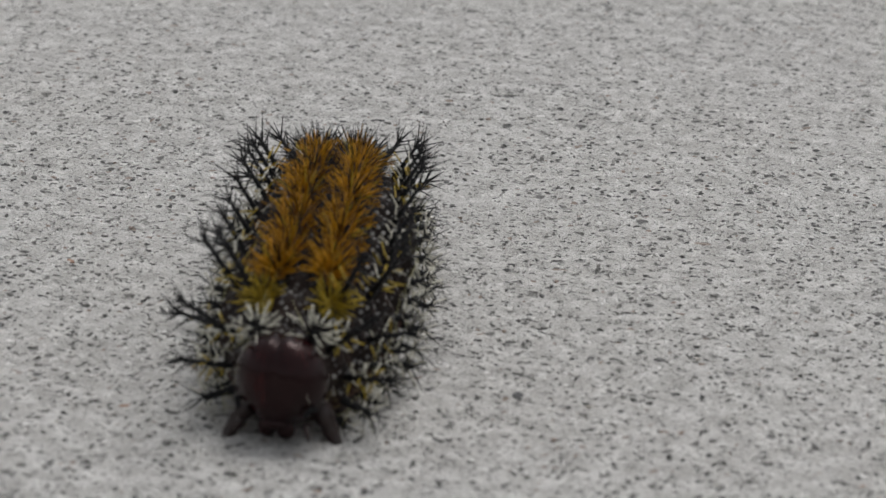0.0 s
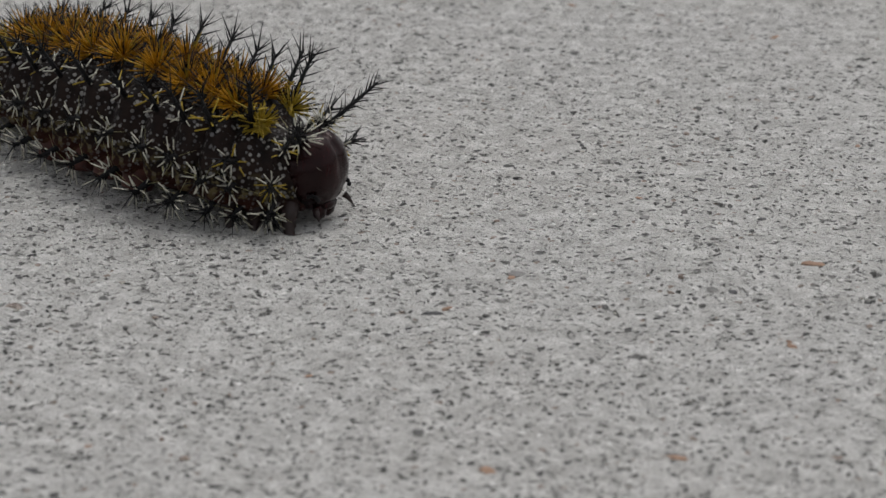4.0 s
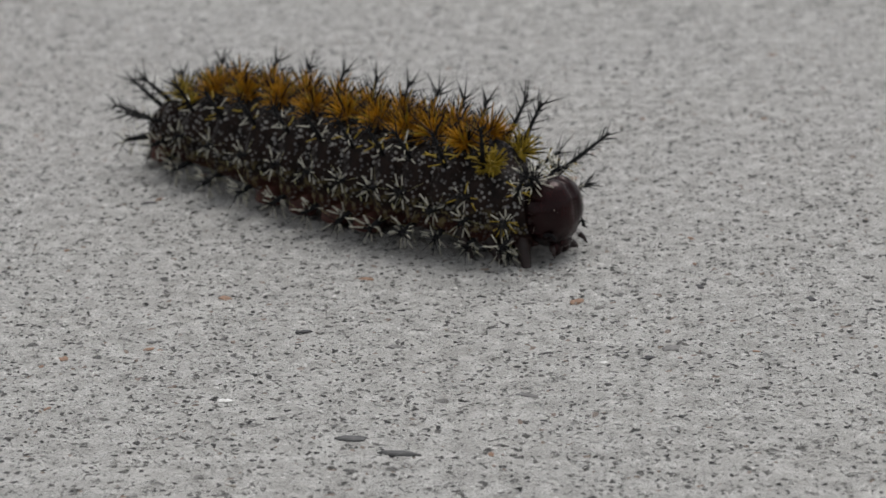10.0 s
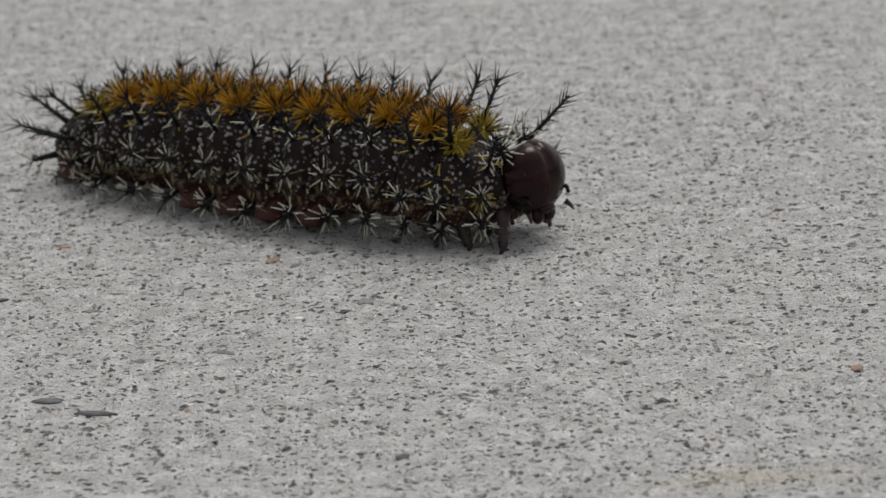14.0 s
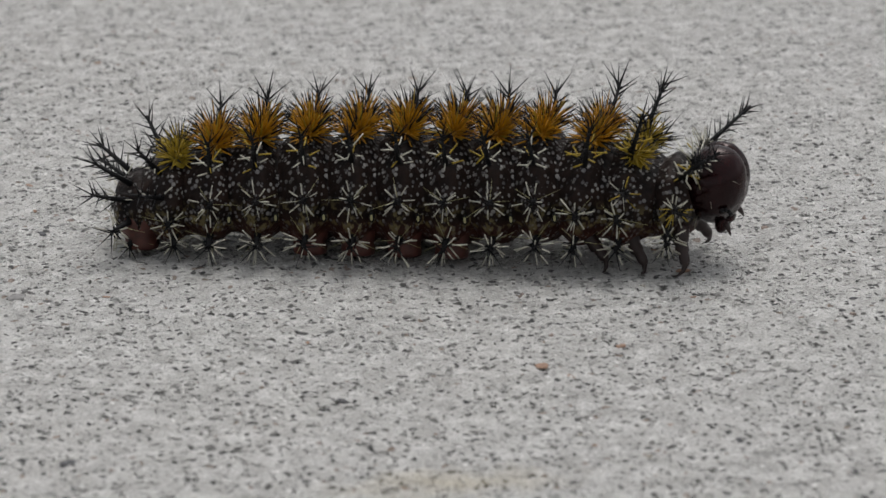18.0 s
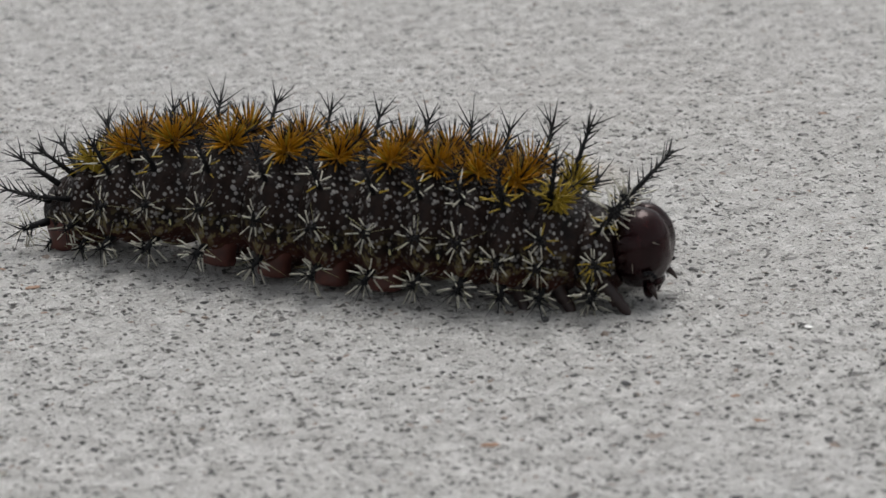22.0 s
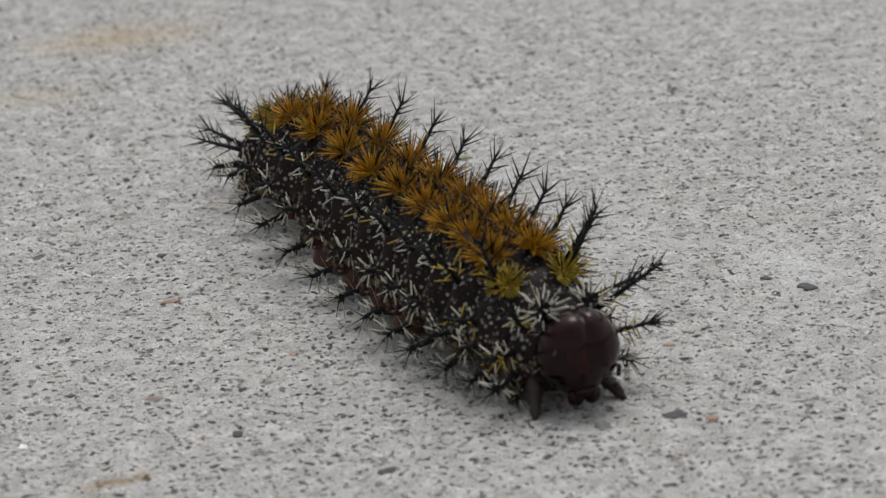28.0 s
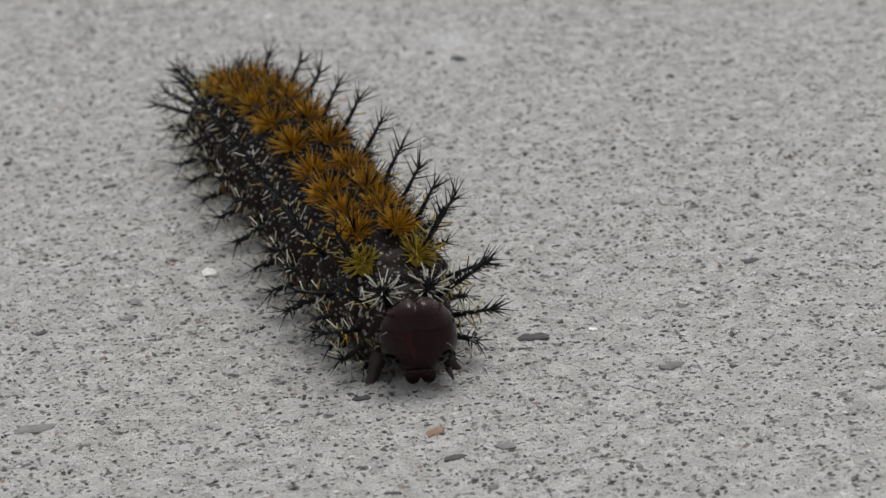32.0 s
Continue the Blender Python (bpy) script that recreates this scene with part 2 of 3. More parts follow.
def capsule():
    """Dark maroon horn, glossy, finely wrinkled, with dull bands down the lobes."""
    m, n, l, b = shader("head_capsule", 0.2, Specular_IOR_Level=0.26, Specular_Tint=(1.0, 0.8, 0.8, 1.0))
    co = n.new("ShaderNodeTexCoord").outputs["Object"]
    tall = n.new("ShaderNodeVectorMath")
    tall.operation = "MULTIPLY"
    l.new(co, tall.inputs[0])
    tall.inputs[1].default_value = (1.0, 1.3, 0.4)
    f = noise_tex(n, l, tall.outputs[0], 600, 4)
    l.new(ramp(n, l, f, [(0.3, (0.004, 0.001, 0.0012)), (0.6, (0.011, 0.002, 0.0025)), (0.75, (0.034, 0.006, 0.006))]), b.inputs["Base Color"])
    l.new(ramp(n, l, noise_tex(n, l, co, 420, 3), [(0.38, (0.07,) * 3), (0.62, (0.22,) * 3)]), b.inputs["Roughness"])
    bump(n, l, b, calc(n, l, "ADD", f, calc(n, l, "MULTIPLY", noise_tex(n, l, co, 2200, 2), 0.2)), 0.32, 0.0003)
    return m


CONCRETE, STONE, SKIN = concrete(), grain_stone(), skin()
BLACK = plain("black_spine", (0.005, 0.005, 0.006), 0.5, Specular_IOR_Level=0.2)
ORANGE = plain("orange_bristle", (0.42, 0.203, 0.006), 0.5, Specular_IOR_Level=0.3)
YELLOW = plain("yellow_bristle", (0.33, 0.235, 0.022), 0.5, Specular_IOR_Level=0.3)
PALE = plain("pale_bristle", (0.47, 0.455, 0.38), 0.5)
STRAW = plain("straw_hair", (0.42, 0.40, 0.20), 0.5)
HEAD = capsule()
LEG = plain("leg_horn", (0.018, 0.007, 0.006), 0.35, 0.5)
FLESH = plain("proleg_flesh", (0.075, 0.021, 0.014), 0.5, 0.65)
TWIG = plain("dry_bark", (0.17, 0.085, 0.032), 0.8, 0.95, 0.5, 700)


def mesh(name, verts, faces, mats, idx=None, smooth=True):
    me = bpy.data.meshes.new(name)
    me.from_pydata([tuple(v) for v in verts], [], faces)
    for m in mats:
        me.materials.append(m)
    if idx is not None:
        me.polygons.foreach_set("material_index", idx)
    me.polygons.foreach_set("use_smooth", [smooth] * len(me.polygons))
    me.update()
    return me


def part(name, me, parent, m=Matrix(), label=""):
    ob = new(name, me)
    ob.parent = parent
    ob.matrix_basis = m
    return tagged(ob, label) if label else ob


# the caterpillar's trail on the slab, in mm
MM = 0.001
TRAIL = [(-97, 238), (-91, 219), (-87, 202), (-76, 203), (-66, 194), (-57, 191), (-49, 187), (-45, 185), (-25, 176), (-21, 173), (-17, 162), (-11, 160), (-2, 154), (7, 153), (16, 150), (17, 143), (20, 144), (24, 137), (29, 141), (50, 128), (56, 131), (66, 126), (78, 124), (82, 121), (91, 112), (95, 99), (98, 91), (98, 87), (98, 72), (98, 65), (99, 36), (103, 33), (102, 20), (104, 12), (106, 6), (105, -12), (102, -26)]


# ---- the ground ----
def relief(nx, ny, cell):
    """Heights in metres of worn concrete: shallow pits, a few chips, low bumps."""
    rng = np.random.default_rng(21)
    kx, ky = np.fft.fftfreq(nx, cell)[:, None], np.fft.rfftfreq(ny, cell)[None]
    k = np.hypot(kx, ky)

    def band(size, width=0.45):
        f = np.fft.rfft2(rng.standard_normal((nx, ny))) * np.exp(-0.5 * ((np.log(k * size + 1e-9)) / width) ** 2)
        h = np.fft.irfft2(f, (nx, ny))
        return h / h.std()

    z = 0.010 * band(0.0006) + 0.012 * band(0.0014) + 0.020 * band(0.005)
    z -= 0.16 * np.clip(band(0.0009, 0.35) - 0.95, 0, 1.2)
    z -= 0.20 * np.clip(band(0.0016, 0.35) - 1.25, 0, 1.0)
    z -= 0.16 * np.clip(band(0.0030, 0.35) - 1.7, 0, 0.8)
    z += 0.07 * np.clip(band(0.0011, 0.35) - 1.2, 0, 1.0)
    return z * MM


def ground():
    """One sheet: fine, pitted concrete round the trail, and plain slab on to the horizon."""
    cell, block = 0.00027, 16
    p = np.array(TRAIL, float) * MM
    (x0, y0), (x1, y1) = p.min(0) - 0.064, p.max(0) + 0.064
    bx, by = int((x1 - x0) / cell / block), int((y1 - y0) / cell / block)
    nx, ny = bx * block + 1, by * block + 1
    z = relief(nx + nx % 2, ny + ny % 2, cell)[:nx, :ny]
    x, y = x0 + np.arange(nx) * cell, y0 + np.arange(ny) * cell
    near = np.full((nx, ny), 1.0)
    for a, b in zip(p[:-1], p[1:]):
        for s in (0.0, 0.33, 0.67):
            c = a + (b - a) * s
            near = np.minimum(near, np.hypot(x[:, None] - c[0], y[None] - c[1] + 0.006))
    z *= np.clip((0.052 - near) / 0.008, 0, 1)
    z[0] = z[-1] = 0
    z[:, 0] = z[:, -1] = 0
    close = near[:-1, :-1].reshape(bx, block, by, block).min((1, 3)) < 0.053
    quad = np.repeat(np.repeat(close, block, 0), block, 1)
    index = np.arange(nx * ny).reshape(nx, ny)
    i, j = np.nonzero(quad)
    small = np.stack([index[i, j], index[i + 1, j], index[i + 1, j + 1], index[i, j + 1]], 1)
    i, j = (block * k for k in np.nonzero(~close))
    large = np.stack([index[i, j], index[i + block, j], index[i + block, j + block], index[i, j + block]], 1)
    xx, yy = np.meshgrid(x, y, indexing="ij")
    verts = np.stack([xx.ravel(), yy.ravel(), z.ravel()], 1)
    # the slab goes on round the fine sheet
    us, vs = [-400.0, x[0], x[-1], 400.0], [-400.0, y[0], y[-1], 400.0]
    rim = np.array([(u, v, 0.0) for v in vs for u in us])
    outer = np.array([(r * 4 + q, r * 4 + q + 1, r * 4 + q + 5, r * 4 + q + 4) for r in range(3) for q in range(3) if (q, r) != (1, 1)]) + len(verts)
    verts, faces = np.concatenate([verts, rim]), np.concatenate([small, large, outer])
    used, faces = np.unique(faces, return_inverse=True)
    verts, faces = verts[used], faces.reshape(-1, 4)
    me = bpy.data.meshes.new("ground")
    me.vertices.add(len(verts))
    me.vertices.foreach_set("co", verts.ravel())
    me.loops.add(faces.size)
    me.loops.foreach_set("vertex_index", faces.ravel().astype(np.int32))
    me.polygons.add(len(faces))
    me.polygons.foreach_set("loop_start", np.arange(0, faces.size, 4, dtype=np.int32))
    me.polygons.foreach_set("use_smooth", np.ones(len(faces), bool))
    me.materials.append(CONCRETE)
    me.update(calc_edges=True)
    me.validate()
    ob = new("ground", me)
    return tagged(ob, "flat grey concrete slab speckled with dark sand grains", "ground", kind="structure")


def grains(count, lo, hi, seed, box):
    """Flat broken sand grains bedded in the concrete, just proud of it."""
    rng = np.random.default_rng(seed)
    x, y = rng.uniform(box[0], box[1], count), rng.uniform(box[2], box[3], count)
    r = lo + (hi - lo) * rng.random(count) ** 3
    k = 6
    ang = (np.arange(k) / k * 2 * np.pi)[None] + rng.uniform(-0.35, 0.35, (count, k)) + rng.uniform(0, 6.28, (count, 1))
    rad = r[:, None] * rng.uniform(0.55, 1.25, (count, k))
    stretch, turn = rng.uniform(0.5, 1.0, count)[:, None], rng.uniform(0, 3.14, count)[:, None]
    u, v = rad * np.cos(ang), rad * np.sin(ang) * stretch
    px, py = u * np.cos(turn) - v * np.sin(turn), u * np.sin(turn) + v * np.cos(turn)
    h = (r * rng.uniform(0.08, 0.3, count))[:, None]
    low = np.stack([x[:, None] + px, y[:, None] + py, np.full_like(px, -0.00005)], -1)
    top = np.stack([x[:, None] + px * 0.72, y[:, None] + py * 0.72, h * rng.uniform(0.6, 1.2, (count, k))], -1)
    verts = np.concatenate([low, top], 1).reshape(-1, 3)
    faces = []
    for c in range(count):
        o = c * 2 * k
        faces.append(tuple(range(o + k, o + 2 * k)))
        for i in range(k):
            j = (i + 1) % k
            faces.append((o + i, o + j, o + k + j, o + k + i))
    return mesh("sand_grains", verts, faces, [STONE], smooth=False)


# ---- the caterpillar: bristles ----
def cone(verts, faces, idx, a, b, r0, m0, m1, split, r1=0.0, sides=4):
    """A bristle from a to b, of stuff m0 up to split of its length and of m1 beyond."""
    a, b = Vector(a), Vector(b)
    d = (b - a).normalized()
    e = d.orthogonal().normalized()
    f = d.cross(e)
    o = len(verts)
    rings = [(0.0, r0), (split, r0 + (r1 - r0) * split), (1.0, r1)] if 0 < split < 1 else [(0.0, r0), (1.0, r1)]
    for s, r in rings:
        for k in range(sides):
            w = 2 * math.pi * k / sides
            verts.append(a + (b - a) * s + (e * math.cos(w) + f * math.sin(w)) * r)
    for n in range(len(rings) - 1):
        for k in range(sides):
            j = (k + 1) % sides
            faces.append((o + n * sides + k, o + n * sides + j, o + n * sides + sides + j, o + n * sides + sides + k))
            idx.append(m0 if n == 0 else m1)
    tip = o + (len(rings) - 1) * sides
    faces.append(tuple(range(tip, tip + sides)))
    idx.append(m1)
    # its foot runs in to the common root
    for k in range(sides):
        faces.append((o + (k + 1) % sides, o + k, 0))
        idx.append(m0)


def spread(rng, i, n, lo, hi):
    """One of n directions spread evenly round +z, lo to hi degrees away from it."""
    t = math.radians(lo + (hi - lo) * math.sqrt((i + 0.5) / n) + rng.uniform(-7, 7))
    a = i * 2.39996 + rng.uniform(-0.3, 0.3)
    return Vector((math.sin(t) * math.cos(a), math.sin(t) * math.sin(a), math.cos(t)))


def rosette(rng, bristle, count, reach):
    """A dense tuft of coloured bristles with black tips."""
    v, f, i = [Vector((0, 0, -0.8 * MM))], [], []
    cone(v, f, i, (0, 0, -0.6 * MM), (0, 0, 0.7 * MM), 0.9 * MM, 0, 0, 0, 0.5 * MM, 6)
    for k in range(count):
        d = spread(rng, k, count, 0, 86)
        start = Vector((0, 0, 0.25 * MM)) + d * 0.2 * MM
        n = reach * rng.uniform(0.78, 1.12) * (1.0 if d.z > 0.4 else 0.9) * MM
        stuff = rng.choices((0, 1, 2), (80, 13, 7))[0]
        cone(v, f, i, start, start + d * n, 0.10 * MM, stuff, 1, rng.uniform(0.6, 0.93), 0.016 * MM)
    return mesh("tuft", v, f, [bristle, BLACK, YELLOW], i)


def branched(rng, height, count, bristle, low_share, reach=1.9):
    """A tall black spine: blunt pale or yellow bristles round its foot, black needles above, forked at the tip."""
    v, f, i = [Vector((0, 0, -0.8 * MM))], [], []
    cone(v, f, i, (0, 0, -0.7 * MM), (0, 0, height * MM), 0.27 * MM, 1, 1, 0, 0.09 * MM, 6)
    for k in range(count):
        s = (k + 0.5) / count
        z = height * (0.10 + 0.84 * s)
        a = k * 2.39996 + rng.uniform(-0.3, 0.3)
        pale = s < low_share
        tilt = math.radians(rng.uniform(58, 82) if pale else rng.uniform(40, 66) - 10 * s)
        d = Vector((math.sin(tilt) * math.cos(a), math.sin(tilt) * math.sin(a), math.cos(tilt)))
        n = reach * (rng.uniform(0.6, 0.92) if pale else rng.uniform(0.6, 1.15))
        start = Vector((0, 0, z * MM))
        if pale:
            cone(v, f, i, start, start + d * n * MM, 0.064 * MM, 1, 2 if rng.random() < 0.3 else 0, rng.uniform(0.2, 0.4), 0.05 * MM)
        else:
            cone(v, f, i, start, start + d * n * MM, 0.075 * MM, 1, 1, 0, 0.010 * MM)
    for k in range(4):
        d = spread(rng, k, 4, 6, 46)
        start = Vector((0, 0, height * rng.uniform(0.82, 0.97) * MM))
        cone(v, f, i, start, start + d * reach * rng.uniform(1.0, 1.3) * MM, 0.08 * MM, 1, 1, 0, 0.008 * MM)
    return mesh("spine", v, f, [bristle, BLACK, YELLOW], i)


def star(rng, count, stem, reach):
    """A black knob that bears a wheel of pale, blunt bristles round a dark shaft."""
    v, f, i = [Vector((0, 0, -0.8 * MM))], [], []
    cone(v, f, i, (0, 0, -0.6 * MM), (0, 0, stem * MM), 0.36 * MM, 1, 1, 0, 0.16 * MM, 6)
    for k in range(count):
        d = spread(rng, k, count, 25, 88)
        start = Vector((0, 0, stem * rng.uniform(0.4, 0.95) * MM))
        n = reach * rng.uniform(0.75, 1.2)
        cone(v, f, i, start, start + d * n * MM, 0.058 * MM, 1, 0, rng.uniform(0.28, 0.5), 0.05 * MM)
    for k in range(4):
        d = spread(rng, k, 4, 15, 60)
        start = Vector((0, 0, stem * MM))
        cone(v, f, i, start, start + d * reach * 1.15 * MM, 0.06 * MM, 1, 1, 0, 0.008 * MM)
    for k in range(3):
        d = spread(rng, k, 3, 60, 95)
        start = Vector((0, 0, stem * 0.4 * MM))
        cone(v, f, i, start, start + d * reach * rng.uniform(1.0, 1.5) * MM, 0.03 * MM, 2, 2, 0, 0.01 * MM, 3)
    return mesh("star", v, f, [PALE, BLACK, STRAW], i)


# ---- the caterpillar: body ----
# radius in mm of the segments, from behind the head to the tail
RADII = (3.1, 3.9, 4.35, 4.55, 4.65, 4.7, 4.7, 4.65, 4.55, 4.35, 4.0, 3.5, 2.6)
NAMES = ("thorax_segment",) * 3 + ("body_segment",) * 8 + ("tail_segment",) * 2
PLACE = (0.072, 0.14, 0.204, 0.27, 0.344, 0.425, 0.512, 0.6, 0.688, 0.773, 0.852, 0.92, 0.972)


def ring_mesh(R, half, belly):
    """A plump ring: wrinkled across, pinched at both ends, flat below."""
    na, nx = 40, 25
    v, f = [], []
    for i in range(nx):
        s = -1 + 2 * i / (nx - 1)
        x = s * half
        q = abs(s)
        prof = 1.0 - 0.56 * q ** 2.2 - 0.62 * max(0.0, (q - 0.72) / 0.28) ** 2.0
        prof += 0.030 * math.cos(s * 8.0) - 0.05 * math.exp(-((s - 0.42) / 0.10) ** 2)
        for k in range(na):
            a = 2 * math.pi * k / na
            y, z = math.sin(a), math.cos(a)
            r = R * prof * (1 + 0.035 * noise.noise(Vector((x * 1.1, y * 3.5, z * 3.5 + 7 * R))))
            w = math.degrees(math.atan2(abs(y), z))
            knob = max(math.exp(-((w - g) / 11) ** 2) for g in (15.5, 52, 80, 114)) * math.exp(-(x / 1.1) ** 2)
            r *= 1 + 0.10 * knob
            zz = z * r * (0.96 if z > 0 else belly)
            v.append((x * MM, y * r * MM * 1.08, zz * MM))
    for i in range(nx - 1):
        for k in range(na):
            j = (k + 1) % na
            f.append((i * na + k, i * na + j, (i + 1) * na + j, (i + 1) * na + k))
    f.append(tuple(range(na)))
    f.append(tuple(range((nx - 1) * na, nx * na))[::-1])
    return mesh("ring", v, f, [SKIN])


def bent(name, pts, radii, mat, sides=8):
    """A tapered, bent horn through the points."""
    v, f = [], []
    pts = [Vector(p) * MM for p in pts]
    for n, (p, r) in enumerate(zip(pts, radii)):
        d = (pts[min(n + 1, len(pts) - 1)] - pts[max(n - 1, 0)]).normalized()
        e = d.cross(Vector((0.3, 1, 0.2))).normalized()
        g = d.cross(e)
        for k in range(sides):
            w = 2 * math.pi * k / sides
            v.append(p + (e * math.cos(w) + g * math.sin(w)) * r * MM)
    for n in range(len(pts) - 1):
        for k in range(sides):
            j = (k + 1) % sides
            f.append((n * sides + k, n * sides + j, (n + 1) * sides + j, (n + 1) * sides + k))
    f.append(tuple(range(sides))[::-1])
    f.append(tuple(range((len(pts) - 1) * sides, len(pts) * sides)))
    return mesh(name, v, f, [mat])


def on_ring(R, angle, x, lean=0.0):
    """Pose on a ring's skin, +z outward; angle in degrees from the top, to the left; lean forward."""
    a = math.radians(angle)
    m = Matrix.Translation((x * MM, math.sin(a) * R * MM * 1.06, math.cos(a) * R * MM * 0.95))
    return m @ Matrix.Rotation(-a, 4, "X") @ Matrix.Rotation(math.radians(lean), 4, "Y")


SKULL = 1.13


def head_mesh():
    """Two glossy lobes that meet in a seam, with a flat face."""
    v, f = [], []
    nu, nv = 40, 26
    for j in range(nv + 1):
        t = math.pi * j / nv
        for i in range(nu):
            p = 2 * math.pi * i / nu
            d = Vector((math.sin(t) * math.cos(p), math.sin(t) * math.sin(p), math.cos(t)))
            x, y, z = d.x * 2.15, d.y * 2.5, d.z * 2.58
            if x > 0:
                x *= 0.92
            seam = math.exp(-(y / 0.22) ** 2) * max(0.0, min(1.0, d.z * 1.2 + 0.5)) * (1 if x > -1.2 else 0.3)
            vee = math.exp(-((abs(y) - max(0.0, 0.95 - 0.42 * (z + 0.8))) / 0.16) ** 2) * (1 if (-2.0 < z < 1.3 and x > 0) else 0)
            k = 1 - 0.10 * seam - 0.045 * vee
            if z < -1.2:
                y *= 1 - 0.22 * min(1, (-1.2 - z) / 1.6)
            rough = 0.015 * noise.noise(Vector((x, y, z)) * 1.7)
            v.append(Vector((x, y, z)) * (k + rough) * SKULL * MM)
    for j in range(nv):
        for i in range(nu):
            a, b = j * nu + i, j * nu + (i + 1) % nu
            f.append((a, b, b + nu, a + nu))
    me = mesh("head", v, f, [HEAD])
    return me


def ball(name, r, mat, squash=(1, 1, 1), n=10):
    bm = bmesh.new()
    bmesh.ops.create_uvsphere(bm, u_segments=n, v_segments=max(6, n - 2), radius=r * MM)
    for q in bm.verts:
        q.co = Vector((q.co.x * squash[0], q.co.y * squash[1], q.co.z * squash[2]))
    me = bpy.data.meshes.new(name)
    bm.to_mesh(me)
    bm.free()
    me.materials.append(mat)
    for p in me.polygons:
        p.use_smooth = True
    return me


def hairs(rng, count, R, reach):
    v, f, i = [Vector((0, 0, 0))], [], []
    for k in range(count):
        d = spread(rng, k, count, 20, 150)
        d = Vector((d.z, d.x, d.y))
        a = Vector((d.x * R * 0.75, d.y * R * 0.95, d.z * R))
        n = reach * rng.uniform(0.4, 1.2)
        cone(v, f, i, a * MM, (a + (d + Vector((0.3, 0, -0.25))) * n) * MM, 0.016 * MM, 0, 0, 0, 0.005 * MM, 3)
    return mesh("hair", v, f, [PALE], i)


def caterpillar():
    rng = random.Random(7)
    root = tagged(new("caterpillar"), "spiny black caterpillar with orange tufts and pale bristles, crawling on concrete", "caterpillar")
    tufts = [rosette(rng, ORANGE, 100, 2.5) for _ in range(4)]
    gold = [rosette(rng, YELLOW, 60, 2.2) for _ in range(2)]
    stars = [star(rng, 9, 1.4, 1.4) for _ in range(4)]
    wheel = [star(rng, 22, 1.2, 1.75) for _ in range(2)]
    small = [star(rng, 9, 1.0, 1.2) for _ in range(2)]
    spikes = [branched(rng, 3.6, 14, PALE, 0.55, 1.7) for _ in range(3)]
    lower = [star(rng, 13, 2.0, 1.45) for _ in range(3)]
    tall = [branched(rng, 4.7, 19, YELLOW, 0.42, 1.9) for _ in range(2)]
    collar = [branched(rng, 6.2, 36, PALE, 0.34, 1.35) for _ in range(2)]
    plume = [branched(rng, 3.6, 26, PALE, 0.62, 1.45) for _ in range(2)]
    rear = [branched(rng, 3.2, 13, PALE, 0.15, 1.6) for _ in range(2)]
    SPIRACLE = [ball("pore", 0.26, STRAW, (0.55, 1.2, 0.35), 8), ball("rim", 0.34, BLACK, (0.62, 1.25, 0.2), 8)]
    legs, pieces = [], []
    for n, R in enumerate(RADII):
        half = 2.3 if n == 0 else 3.05 if n < 11 else (2.7 if n == 11 else 2.1)
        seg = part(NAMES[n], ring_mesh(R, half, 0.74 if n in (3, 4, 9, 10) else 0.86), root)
        pieces.append(seg)

        def grow(kind, pool, angle, x=0.0, lean=0.0, label="", up=0.0):
            for side in (1, -1):
                m = on_ring(R, side * angle, x, lean) @ Matrix.Rotation(math.radians(side * up), 4, "X")
                m = m @ Matrix.Rotation(rng.uniform(0, 6.28), 4, "Z")
                part(kind, rng.choice(pool), seg, m, label)

        if n == 0:
            grow("bristle_star", wheel, 24, 1.2, 28, "wheel of pale blunt bristles")
            grow("branched_spine", collar, 45, 0.4, 34, "black branched spine with pale bristles")
            grow("branched_spine", plume, 80, 0.4, 22)
            grow("bristle_star", lower, 108, 0.3, 12)
            grow("bristle_star", small, 130, 0.2, 10)
        elif n == 1:
            grow("branched_spine", tall, 33, 0.1, 14, "tall black branched spine", up=8)
            grow("yellow_tuft", gold, 27, 0.5, 14, "yellow bristle tuft with black tips")
            grow("branched_spine", spikes, 70, 0.0, 14)
            grow("bristle_star", stars, 93)
            grow("bristle_star", stars, 120)
        elif n == 2:
            grow("orange_tuft", tufts, 18, 0.2, 6, "orange bristle tuft with black tips")
            grow("branched_spine", tall, 52, 0.0, 6, "tall black branched spine", up=18)
            grow("bristle_star", stars, 93)
            grow("bristle_star", stars, 120)
        elif n < 11:
            grow("orange_tuft", tufts, 15.5, 0.0, 0, "orange bristle tuft with black tips")
            grow("branched_spine", spikes, 52, -0.1, 0, up=20)
            grow("bristle_star", stars, 80, 0.0, 0, "wheel of pale blunt bristles")
            grow("bristle_star", lower, 114, 0.0, 0, up=10)
            for side in (1, -1):
                part("spiracle", SPIRACLE[0], seg, on_ring(R, side * 97, 1.3), "pale oval breathing pore")
                part("spiracle_rim", SPIRACLE[1], seg, on_ring(R, side * 97, 1.3))
        elif n == 11:
            grow("yellow_tuft", gold, 22, 0.3, -14, "yellow bristle tuft with black tips")
            grow("branched_spine", rear, 40, -0.9, -28)
            grow("branched_spine", rear, 72, -0.5, -28)
            grow("bristle_star", stars, 98)
            grow("bristle_star", small, 122, 0.4)
        else:
            grow("branched_spine", rear, 30, -0.7, -48)
            grow("branched_spine", rear, 62, -0.8, -46)
            grow("bristle_star", lower, 98, -0.8, -30)
            grow("bristle_star", small, 128, -0.4, -20)
